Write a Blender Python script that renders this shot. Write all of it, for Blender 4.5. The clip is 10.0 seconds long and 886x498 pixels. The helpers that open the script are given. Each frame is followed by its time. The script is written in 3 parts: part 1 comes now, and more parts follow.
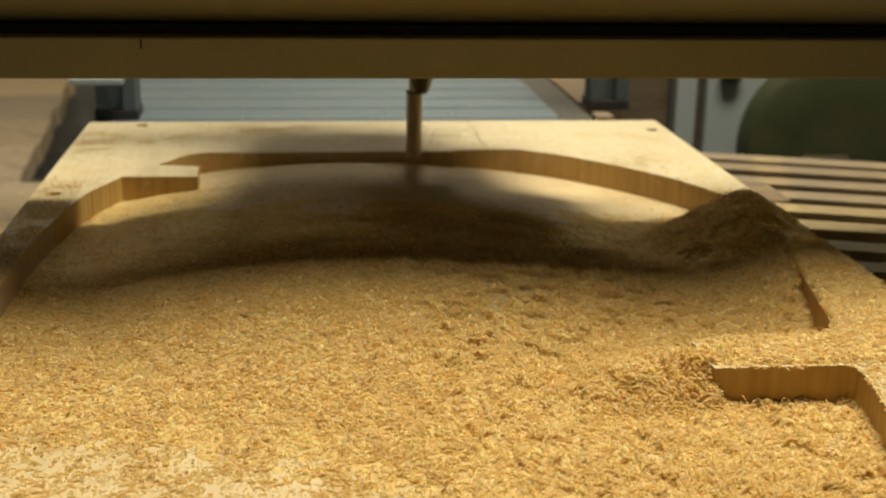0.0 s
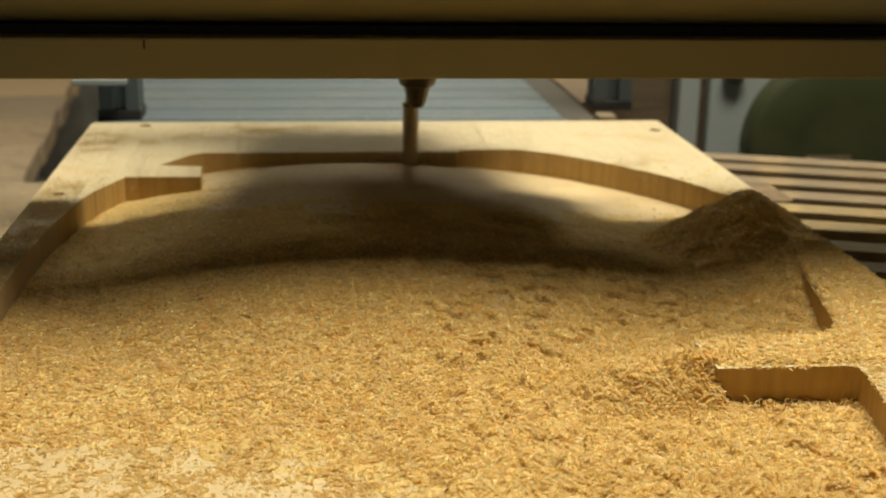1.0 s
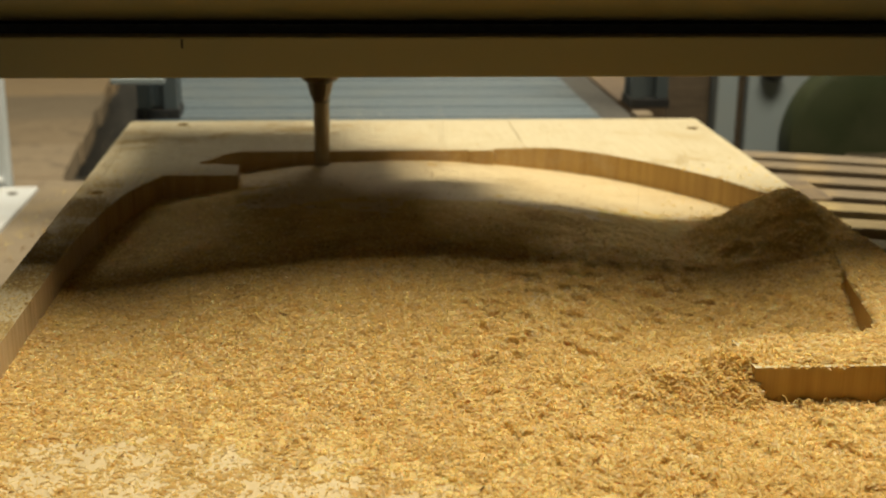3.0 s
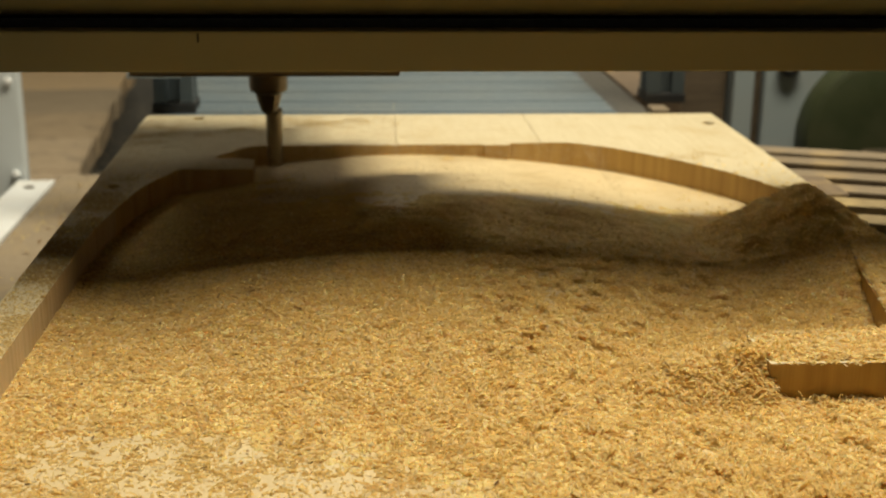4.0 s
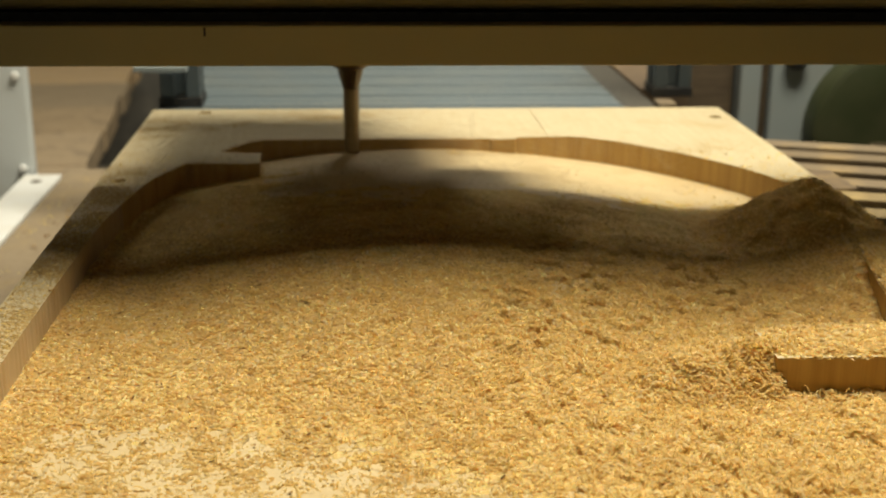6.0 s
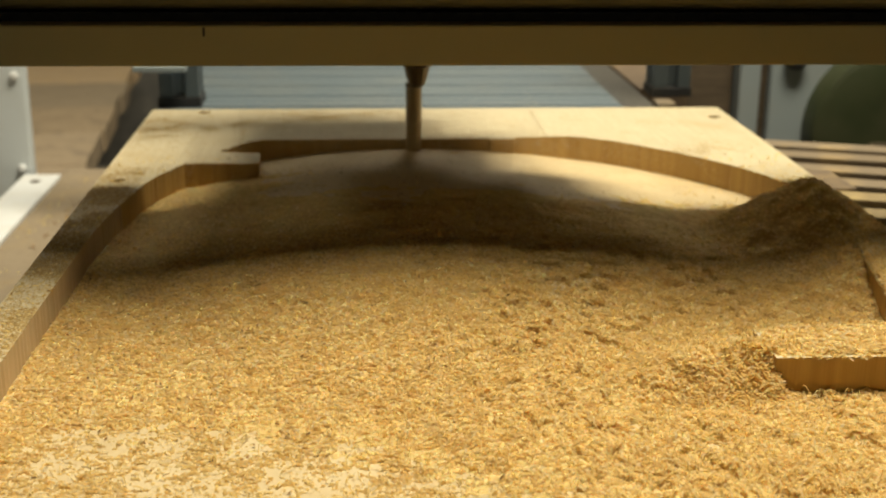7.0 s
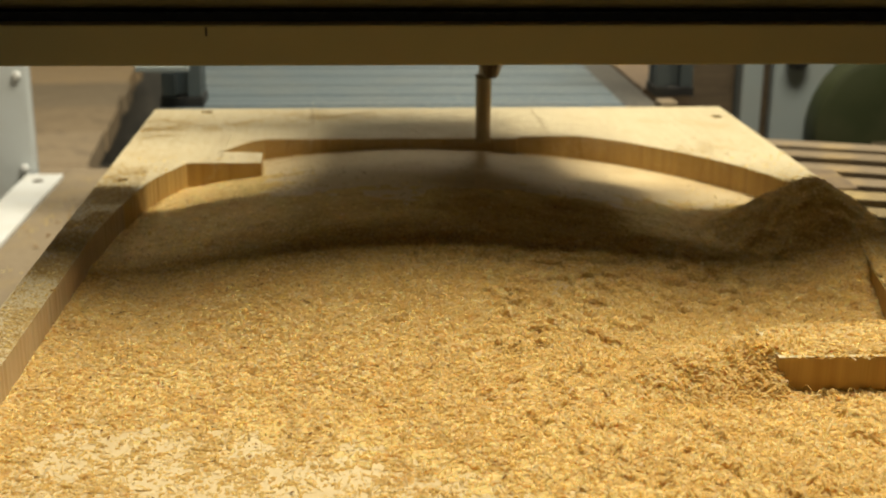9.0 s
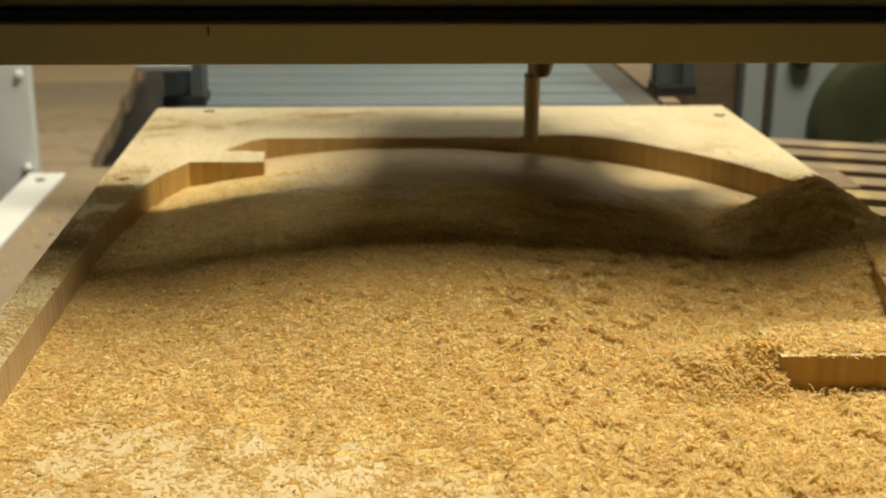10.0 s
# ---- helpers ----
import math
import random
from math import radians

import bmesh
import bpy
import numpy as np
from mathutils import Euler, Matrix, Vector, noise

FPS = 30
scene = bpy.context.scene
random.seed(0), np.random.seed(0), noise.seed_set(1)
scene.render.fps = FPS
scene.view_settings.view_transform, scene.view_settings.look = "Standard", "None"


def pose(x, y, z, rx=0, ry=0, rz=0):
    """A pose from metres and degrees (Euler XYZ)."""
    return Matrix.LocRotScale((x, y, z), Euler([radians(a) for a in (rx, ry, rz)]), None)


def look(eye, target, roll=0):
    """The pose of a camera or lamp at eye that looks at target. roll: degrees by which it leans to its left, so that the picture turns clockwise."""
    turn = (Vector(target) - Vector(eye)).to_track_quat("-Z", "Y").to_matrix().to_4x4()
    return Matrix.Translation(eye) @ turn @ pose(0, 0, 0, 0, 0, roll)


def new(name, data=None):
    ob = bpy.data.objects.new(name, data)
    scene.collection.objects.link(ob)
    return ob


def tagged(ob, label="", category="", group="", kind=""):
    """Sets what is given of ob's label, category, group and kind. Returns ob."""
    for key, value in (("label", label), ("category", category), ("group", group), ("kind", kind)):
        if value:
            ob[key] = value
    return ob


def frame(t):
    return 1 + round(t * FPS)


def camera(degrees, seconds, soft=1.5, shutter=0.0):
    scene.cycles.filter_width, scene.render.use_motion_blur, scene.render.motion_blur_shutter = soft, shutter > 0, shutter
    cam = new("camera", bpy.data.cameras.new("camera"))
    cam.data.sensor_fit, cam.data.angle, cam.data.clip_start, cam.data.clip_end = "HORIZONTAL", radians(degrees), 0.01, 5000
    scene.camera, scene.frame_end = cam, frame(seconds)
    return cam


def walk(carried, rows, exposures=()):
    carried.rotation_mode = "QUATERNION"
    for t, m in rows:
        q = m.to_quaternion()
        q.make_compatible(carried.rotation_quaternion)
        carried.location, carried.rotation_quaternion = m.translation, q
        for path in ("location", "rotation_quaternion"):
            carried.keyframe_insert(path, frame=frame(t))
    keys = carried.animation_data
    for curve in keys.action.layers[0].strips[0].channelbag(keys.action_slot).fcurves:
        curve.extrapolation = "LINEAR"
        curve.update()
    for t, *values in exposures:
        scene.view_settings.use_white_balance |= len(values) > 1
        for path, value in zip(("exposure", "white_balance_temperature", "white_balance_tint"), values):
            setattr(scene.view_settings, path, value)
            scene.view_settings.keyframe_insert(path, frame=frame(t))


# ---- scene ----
cam = camera(38.7, 10.0, soft=1.8)
# the lens is focused on the chips in front; the workshop behind falls out of focus
cam.data.dof.use_dof, cam.data.dof.focus_distance, cam.data.dof.aperture_fstop = True, 0.58, 13.0

# Board top height; the camera hangs 0.22 m above it. x along the gantry beam, y away from the camera.
TOP = 0.80
EYE = (0.0, 0.0, TOP + 0.22)


def aim(pitch, yaw, roll):
    return Matrix.Translation(EYE) @ pose(0, 0, 0, 90 + pitch, 0, yaw) @ pose(0, 0, 0, 0, 0, roll)


PATH = (
    (0.0, -16.892, -6.717, 1.076), (0.5, -16.898, -6.596, 1.023), (1.0, -16.883, -6.580, 1.038),
    (1.5, -16.876, -6.518, 0.974), (2.0, -16.917, -6.416, 0.939), (2.5, -16.941, -6.026, 0.779),
    (2.7, -16.881, -5.481, 0.711), (3.0, -16.982, -4.875, 0.610), (3.2, -17.145, -4.509, 0.664),
    (4.3, -17.293, -4.126, 0.559), (4.5, -17.370, -4.077, 0.539), (5.0, -17.459, -3.987, 0.521),
    (5.5, -17.505, -3.849, 0.472), (7.0, -17.509, -3.899, 0.498), (7.5, -17.570, -3.900, 0.480),
    (8.0, -17.498, -3.889, 0.490), (8.5, -17.587, -3.802, 0.459), (9.0, -17.530, -3.786, 0.458),
    (9.5, -17.492, -3.701, 0.448), (10.0, -17.580, -3.683, 0.433),
)
walk(cam, [(t, aim(p, y, r)) for t, p, y, r in PATH], exposures=[(0.0, -0.08), (3.0, -0.14), (4.5, -0.20), (5.5, -0.10), (7.0, 0.0), (10.0, 0.0)])

# ---------------------------------------------------------------- light
world = bpy.data.worlds.new("workshop_air")
scene.world = world
world.use_nodes = True
world.node_tree.nodes["Background"].inputs[0].default_value = (1.0, 0.94, 0.82, 1)
world.node_tree.nodes["Background"].inputs[1].default_value = 0.008


def area_lamp(name, eye, target, sx, sy, watts, colour):
    data = bpy.data.lights.new(name, "AREA")
    data.shape, data.size, data.size_y, data.energy, data.color = "RECTANGLE", sx, sy, watts, colour
    ob = new(name, data)
    ob.matrix_world = look(eye, target)
    return ob


# unseen lights: a long one over the machine, fills added right and behind
LAMP = (1.0, 0.918, 0.695)
area_lamp("overhead_area_light", (0.44, 0.89, 2.62), (0.10, 0.82, TOP), 0.34, 0.96, 65, LAMP)
area_lamp("overhead_area_light", (1.25, 0.84, 2.62), (0.10, 0.80, TOP), 0.20, 1.30, 0.5, LAMP)
area_lamp("overhead_area_light", (0.38, 3.20, 2.62), (0.10, 0.80, TOP), 0.50, 0.70, 14.5, LAMP)
area_lamp("overhead_area_light", (-1.40, 2.70, 2.62), (-0.75, 2.1, 0.5), 0.34, 0.90, 10.0, LAMP)

# ---------------------------------------------------------------- materials


def material(name, rough=0.6, metal=0.0):
    m = bpy.data.materials.new(name)
    m.use_nodes = True
    nt = m.node_tree
    b = nt.nodes["Principled BSDF"]
    b.inputs["Roughness"].default_value, b.inputs["Metallic"].default_value = rough, metal
    return m, nt, b


def link(nt, a, b):
    nt.links.new(a, b)


def coords(nt, scale):
    tc = nt.nodes.new("ShaderNodeNewGeometry")
    mp = nt.nodes.new("ShaderNodeMapping")
    mp.inputs["Scale"].default_value = scale
    link(nt, tc.outputs["Position"], mp.inputs["Vector"])
    return mp.outputs["Vector"]


def own_coords(nt, scale):
    tc = nt.nodes.new("ShaderNodeTexCoord")
    mp = nt.nodes.new("ShaderNodeMapping")
    mp.inputs["Scale"].default_value = scale
    link(nt, tc.outputs["Object"], mp.inputs["Vector"])
    return mp.outputs["Vector"]


def noise_node(nt, vec, scale, detail=4.0, rough=0.55):
    n = nt.nodes.new("ShaderNodeTexNoise")
    n.inputs["Scale"].default_value, n.inputs["Detail"].default_value, n.inputs["Roughness"].default_value = scale, detail, rough
    link(nt, vec, n.inputs["Vector"])
    return n.outputs["Fac"]


def ramp(nt, fac, stops):
    r = nt.nodes.new("ShaderNodeValToRGB")
    while len(r.color_ramp.elements) < len(stops):
        r.color_ramp.elements.new(0.5)
    for e, (p, c) in zip(r.color_ramp.elements, stops):
        e.position, e.color = p, (*c, 1)
    link(nt, fac, r.inputs["Fac"])
    return r.outputs["Color"]


def mix(nt, fac, a, b, kind="MIX"):
    n = nt.nodes.new("ShaderNodeMix")
    n.data_type, n.blend_type = "RGBA", kind
    for sock, v in ((n.inputs[0], fac), (n.inputs[6], a), (n.inputs[7], b)):
        if isinstance(v, (int, float)):
            sock.default_value = v
        elif isinstance(v, tuple):
            sock.default_value = (*v, 1)
        else:
            link(nt, v, sock)
    return n.outputs[2]


def bump(nt, bsdf, height, strength, distance):
    n = nt.nodes.new("ShaderNodeBump")
    n.inputs["Strength"].default_value, n.inputs["Distance"].default_value = strength, distance
    link(nt, height, n.inputs["Height"])
    link(nt, n.outputs["Normal"], bsdf.inputs["Normal"])


def wood(name, light, dark, grain=(60, 5, 60), stain=(0.62, 0.42, 0.16), stain_amount=0.35, rough=0.62, local=False):
    """Sawn wood: long grain streaks, blotches and a fine relief."""
    m, nt, b = material(name, rough)
    where = own_coords if local else coords
    g = noise_node(nt, where(nt, grain), 4.0, 6.0, 0.65)
    base = ramp(nt, g, [(0.30, dark), (0.62, light)])
    s = noise_node(nt, where(nt, (9, 9, 9)), 2.2, 5.0, 0.6)
    sf = ramp(nt, s, [(0.52, (0, 0, 0)), (0.72, (stain_amount,) * 3)])
    col = mix(nt, sf, base, stain)
    rnd = nt.nodes.new("ShaderNodeObjectInfo")
    tone = ramp(nt, rnd.outputs["Random"], [(0.0, (0.86, 0.84, 0.80)), (1.0, (1, 1, 1))])
    col = mix(nt, 1.0, col, tone, "MULTIPLY")
    link(nt, col, b.inputs["Base Color"])
    bump(nt, b, g, 0.25, 0.0006)
    return m


def paint(name, colour, rough=0.45, dirt=(0.25, 0.2, 0.12), amount=0.25, metal=0.0):
    """Painted or anodised metal with dust and uneven gloss."""
    m, nt, b = material(name, rough, metal)
    n = noise_node(nt, coords(nt, (1, 1, 1)), 14, 6.0, 0.6)
    f = ramp(nt, n, [(0.45, (0, 0, 0)), (0.75, (amount,) * 3)])
    link(nt, mix(nt, f, colour, dirt), b.inputs["Base Color"])
    fine = noise_node(nt, coords(nt, (1, 1, 1)), 260, 3.0, 0.6)
    r = ramp(nt, fine, [(0.3, (rough * 0.8,) * 3), (0.7, (min(1, rough * 1.25),) * 3)])
    link(nt, r, b.inputs["Roughness"])
    bump(nt, b, fine, 0.08, 0.0004)
    return m


BOARD = wood("pale_board_wood", (0.585, 0.50, 0.335), (0.525, 0.435, 0.27), stain=(0.46, 0.33, 0.15), stain_amount=0.5)
SIDECUT = wood("pale_side_grain_wood", (0.58, 0.44, 0.26), (0.48, 0.35, 0.19), grain=(45, 45, 1.5), stain=(0.42, 0.29, 0.13), stain_amount=0.4)
CUT = wood("milled_wall_wood", (0.58, 0.385, 0.13), (0.43, 0.265, 0.075), grain=(45, 45, 1.5), stain=(0.40, 0.25, 0.09), stain_amount=0.4)
FLOORWOOD = wood("milled_floor_wood", (0.62, 0.49, 0.285), (0.565, 0.43, 0.232), grain=(14, 10, 14), stain=(0.39, 0.26, 0.10), stain_amount=0.5)
SLAT = wood("dusty_slat_wood", (0.235, 0.18, 0.115), (0.165, 0.12, 0.078), grain=(5, 60, 60), local=True)
DUSTYSLAT = wood("sawdust_covered_slat_wood", (0.31, 0.235, 0.12), (0.225, 0.16, 0.075), grain=(20, 60, 60), stain=(0.60, 0.44, 0.18), stain_amount=0.6, local=True)
PLANK = wood("old_plank_wood", (0.50, 0.39, 0.27), (0.35, 0.26, 0.17), grain=(5, 40, 40), stain=(0.20, 0.16, 0.12), stain_amount=0.8, local=True)
DARKPLANK = wood("grey_brown_plank", (0.40, 0.32, 0.23), (0.28, 0.22, 0.15), grain=(5, 40, 40), stain=(0.2, 0.17, 0.13), local=True)
ORANGE = wood("orange_pine_plank", (0.56, 0.42, 0.27), (0.45, 0.32, 0.19), grain=(5, 40, 40), local=True)
DARKWOOD = wood("dark_brown_wood", (0.13, 0.095, 0.06), (0.07, 0.05, 0.033), grain=(5, 40, 40), stain=(0.22, 0.16, 0.1), local=True)
MDF = wood("dusty_fibreboard", (0.36, 0.285, 0.20), (0.30, 0.235, 0.16), grain=(30, 30, 30), stain=(0.46, 0.34, 0.18), stain_amount=0.6)
PINK = wood("reddish_tan_wood", (0.17, 0.118, 0.075), (0.125, 0.085, 0.053), grain=(6, 40, 40), stain=(0.5, 0.36, 0.16), stain_amount=0.5)
BEAM = paint("beam_champagne_metal", (0.225, 0.20, 0.10), 0.45, (0.27, 0.21, 0.08), 0.3)
BLACK = paint("black_rubber", (0.015, 0.015, 0.016), 0.6, (0.10, 0.08, 0.05), 0.2)
DARKSTEEL = paint("dark_steel", (0.15, 0.125, 0.09), 0.38, (0.30, 0.2, 0.09), 0.35, 0.7)
STEEL = paint("cutter_steel", (0.34, 0.29, 0.21), 0.45, (0.45, 0.3, 0.12), 0.4, 0.8)
ALU = paint("aluminium_profile", (0.155, 0.195, 0.225), 0.42, (0.27, 0.26, 0.22), 0.3, 0.35)
PALEGREY = paint("pale_grey_plate_paint", (0.66, 0.70, 0.72), 0.4, (0.45, 0.42, 0.36), 0.3)
GREY = paint("grey_machine_paint", (0.28, 0.32, 0.335), 0.5, (0.34, 0.31, 0.26), 0.3)
RAIL = paint("dark_rail_paint", (0.055, 0.05, 0.042), 0.55, (0.13, 0.11, 0.08), 0.3)
POST = paint("dark_anodised_profile", (0.09, 0.11, 0.12), 0.4, (0.2, 0.2, 0.18), 0.25, 0.3)
GREEN = paint("dark_green_paint", (0.027, 0.035, 0.011), 0.5, (0.10, 0.09, 0.05), 0.3)
WHITE = paint("white_strip_paint", (0.82, 0.83, 0.84), 0.5, (0.6, 0.5, 0.35), 0.3)
WALL = paint("workshop_wall_paint", (0.15, 0.145, 0.135), 0.8, (0.36, 0.33, 0.28), 0.4)
CONCRETE = paint("concrete_floor", (0.38, 0.35, 0.30), 0.85, (0.24, 0.2, 0.13), 0.5)


def chip_material():
    m, nt, b = material("wood_shavings", 0.6)
    geo = nt.nodes.new("ShaderNodeNewGeometry")
    col = ramp(nt, geo.outputs["Random Per Island"], [
        (0.0, (0.665, 0.470, 0.168)), (0.08, (0.80, 0.638, 0.27)), (0.45, (0.87, 0.748, 0.37)), (0.75, (0.90, 0.825, 0.50)), (1.0, (0.935, 0.90, 0.72))])
    g = noise_node(nt, coords(nt, (1, 1, 1)), 900, 2.0, 0.6)
    # orange tone in random patches imitates the warm light of hollows between shavings
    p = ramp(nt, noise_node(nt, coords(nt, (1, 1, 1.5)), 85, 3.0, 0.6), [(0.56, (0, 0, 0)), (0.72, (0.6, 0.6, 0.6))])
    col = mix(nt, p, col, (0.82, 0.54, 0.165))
    col = mix(nt, 0.35, col, ramp(nt, g, [(0.3, (0.71, 0.505, 0.205)), (0.7, (0.885, 0.742, 0.405))]))
    link(nt, col, b.inputs["Base Color"])
    b.inputs["Specular IOR Level"].default_value = 0.1
    # thin shavings let light through, warmer than they reflect it
    tr = nt.nodes.new("ShaderNodeBsdfTranslucent")
    link(nt, mix(nt, 1.0, col, (1.0, 0.925, 0.67), "MULTIPLY"), tr.inputs["Color"])
    ms = nt.nodes.new("ShaderNodeMixShader")
    ms.inputs[0].default_value = 0.66
    link(nt, b.outputs[0], ms.inputs[1])
    link(nt, tr.outputs[0], ms.inputs[2])
    link(nt, ms.outputs[0], nt.nodes["Material Output"].inputs["Surface"])
    return m


def dust_material():
    m, nt, b = material("packed_sawdust", 0.9)
    f = noise_node(nt, coords(nt, (1, 1, 1)), 420, 5.0, 0.7)
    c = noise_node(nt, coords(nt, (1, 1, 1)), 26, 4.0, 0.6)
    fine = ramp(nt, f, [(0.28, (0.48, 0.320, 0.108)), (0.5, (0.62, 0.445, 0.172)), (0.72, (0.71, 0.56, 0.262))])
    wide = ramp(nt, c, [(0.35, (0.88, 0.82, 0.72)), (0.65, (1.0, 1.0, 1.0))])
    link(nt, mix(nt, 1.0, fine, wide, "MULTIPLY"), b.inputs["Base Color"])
    bump(nt, b, f, 0.4, 0.0008)
    # light soaks into the loose heap
    b.inputs["Subsurface Weight"].default_value = 0.85
    b.inputs["Subsurface Radius"].default_value = (1.0, 0.72, 0.46)
    b.inputs["Subsurface Scale"].default_value = 0.0035
    return m


def grain_material(name, tones):
    m, nt, b = material(name, 0.9)
    geo = nt.nodes.new("ShaderNodeNewGeometry")
    b.inputs["Specular IOR Level"].default_value = 0.08
    link(nt, ramp(nt, geo.outputs["Random Per Island"], [(0.5 * i, c) for i, c in enumerate(tones)]), b.inputs["Base Color"])
    return m


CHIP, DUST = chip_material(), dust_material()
GRAIN = grain_material("fine_brown_sawdust", ((0.30, 0.175, 0.055), (0.44, 0.28, 0.095), (0.58, 0.40, 0.16)))
GRAIN_AIR = grain_material("airborne_dust", ((0.62, 0.52, 0.36), (0.70, 0.60, 0.44), (0.78, 0.70, 0.55)))
SMEAR = grain_material("brown_dust_smear", ((0.30, 0.19, 0.065), (0.44, 0.29, 0.105), (0.58, 0.42, 0.18)))
SPECK = grain_material("dark_bark_specks", ((0.10, 0.05, 0.018), (0.22, 0.115, 0.04), (0.42, 0.24, 0.08)))

# ---------------------------------------------------------------- mesh helpers


def part(name, bm, mat, parent=None, label=""):
    me = bpy.data.meshes.new(name)
    bm.to_mesh(me)
    bm.free()
    me.materials.append(mat)
    ob = new(name, me)
    if parent is not None:
        ob.parent = parent
    if label:
        ob["label"] = label
    return ob


def smooth(ob, angle=35):
    for p in ob.data.polygons:
        p.use_smooth = True
    ob.data.set_sharp_from_angle(angle=radians(angle))
    return ob


def box(lo, hi, bevel=0.001, bm=None):
    bm = bm or bmesh.new()
    c = [(a + b) / 2 for a, b in zip(lo, hi)]
    s = [b - a for a, b in zip(lo, hi)]
    r = bmesh.ops.create_cube(bm, size=1, matrix=Matrix.LocRotScale(c, None, s))
    if bevel:
        edges = {e for v in r["verts"] for e in v.link_edges}
        bmesh.ops.bevel(bm, geom=list(edges), offset=min(bevel, min(s) * 0.4), segments=2, affect="EDGES", profile=0.6)
    return bm


def rod(centre, radii, segments=28, bm=None, phase=0.0):
    """A turned solid about a vertical axis: radii is a list of (height, radius), from below."""
    bm = bm or bmesh.new()
    rings = []
    for z, r in radii:
        rings.append([bm.verts.new((centre[0] + r * math.cos(phase + 2 * math.pi * i / segments), centre[1] + r * math.sin(phase + 2 * math.pi * i / segments), centre[2] + z)) for i in range(segments)])
    for a, b in zip(rings, rings[1:]):
        for i in range(segments):
            j = (i + 1) % segments
            bm.faces.new((a[i], a[j], b[j], b[i]))
    bm.faces.new(list(reversed(rings[0])))
    bm.faces.new(rings[-1])
    return bm


def empty(name, at=(0, 0, 0)):
    ob = new(name)
    ob.location = at
    return ob


def spline(points, steps):
    """A Catmull-Rom curve through a few control points."""
    p = [Vector(points[0])] + [Vector(q) for q in points] + [Vector(points[-1])]
    out = []
    for i in range(1, len(p) - 2):
        for k in range(steps):
            t = k / steps
            a, b, c, d = p[i - 1:i + 3]
            out.append(0.5 * (2 * b + (c - a) * t + (2 * a - 5 * b + 4 * c - d) * t * t + (3 * b - a - 3 * c + d) * t ** 3))
    return out + [Vector(points[-1])]


def value_noise(x, y, cell, seed):
    """Smooth noise in 0..1 on arrays, with the given cell size in metres."""
    rng = np.random.default_rng(seed)
    table = rng.random((128, 128))
    u, v = x / cell + 40.3, y / cell + 17.7
    i, j = np.floor(u).astype(int), np.floor(v).astype(int)
    fu, fv = u - i, v - j
    fu, fv = fu * fu * (3 - 2 * fu), fv * fv * (3 - 2 * fv)
    g = lambda a, b: table[a % 128, b % 128]
    return (g(i, j) * (1 - fu) + g(i + 1, j) * fu) * (1 - fv) + (g(i, j + 1) * (1 - fu) + g(i + 1, j + 1) * fu) * fv


def step(a, b, x):
    t = np.clip((x - a) / (b - a), 0, 1)
    return t * t * (3 - 2 * t)


# ---------------------------------------------------------------- the pocket's plan and the heights in it

LEFT, RIGHT, FAR, NEAR = -0.182, 0.3245, 1.1139, 0.16
DEEP = 0.0190


def pocket_outline():
    """The milled outline, anticlockwise from the near right."""
    right = spline([(0.205, 0.28), (0.232, 0.40), (0.2500, 0.4766), (0.2562, 0.512)], 6)
    corner = [Vector((0.2565 - 0.006 + 0.006 * math.cos(a), 0.5178 + 0.006 * math.sin(a))) for a in np.linspace(0.1, math.pi / 2, 7)]
    tongue = [Vector((0.1893, 0.5240)), Vector((0.1893, 0.560)), Vector((0.262, 0.566))]
    flank = spline([(0.2699, 0.5796), (0.2889, 0.6757), (0.3040, 0.735), (0.3105, 0.780), (0.3080, 0.818), (0.2993, 0.8424),
                    (0.2790, 0.8853), (0.2474, 0.9304), (0.2110, 0.9692), (0.1900, 0.9850), (0.1695, 0.9945), (0.1255, 0.9925)], 5)
    far = [Vector((0.1240, 0.9865)), Vector((0.1045, 0.9870)), Vector((0.1035, 0.9892)), Vector((-0.070, 0.9895))]
    slot = spline([(-0.0771, 0.9890), (-0.0878, 0.9808), (-0.1000, 0.9600), (-0.1070, 0.9480)], 4)
    tooth = [Vector((-0.0754, 0.9425)), Vector((-0.0742, 0.9092)), Vector((-0.122, 0.9112))]
    arc = spline([(-0.1286, 0.9105), (-0.1466, 0.8595), (-0.1553, 0.8019), (-0.1607, 0.7393), (-0.1613, 0.6802), (-0.1618, 0.60), (-0.1620, 0.50), (-0.1620, 0.42), (-0.1620, 0.28)], 34)
    # the cutter's step-overs leave shallow vertical flutes along the curved wall
    run, fluted = 0.0, []
    for a, b in zip(arc, arc[1:]):
        fluted.append(a + Vector((0.0006 * abs(math.sin(run * 480)) * (a.y > 0.42), 0)))
        run += (b - a).length
    fluted.append(arc[-1])
    return right + corner + tongue + flank + far + slot + tooth + fluted


OUTLINE = pocket_outline()


def inside(x, y):
    hit = np.zeros(x.shape, bool)
    n = len(OUTLINE)
    for i in range(n):
        (x1, y1), (x2, y2) = OUTLINE[i], OUTLINE[(i + 1) % n]
        if y1 != y2:
            hit ^= ((y1 > y) != (y2 > y)) & (x < (x2 - x1) * (y - y1) / (y2 - y1) + x1)
    return hit


def carved(x, y):
    """The milled floor: a broad arched plate that rises from the level rim to the middle of the pocket."""
    f = ((x - 0.040) / 0.179) ** 2 + ((y - 0.800) / 0.283) ** 2
    g = 1 - f
    rise = 0.5 * (g + np.sqrt(g * g + 0.006))
    return -DEEP - 0.0004 + 0.0203 * rise


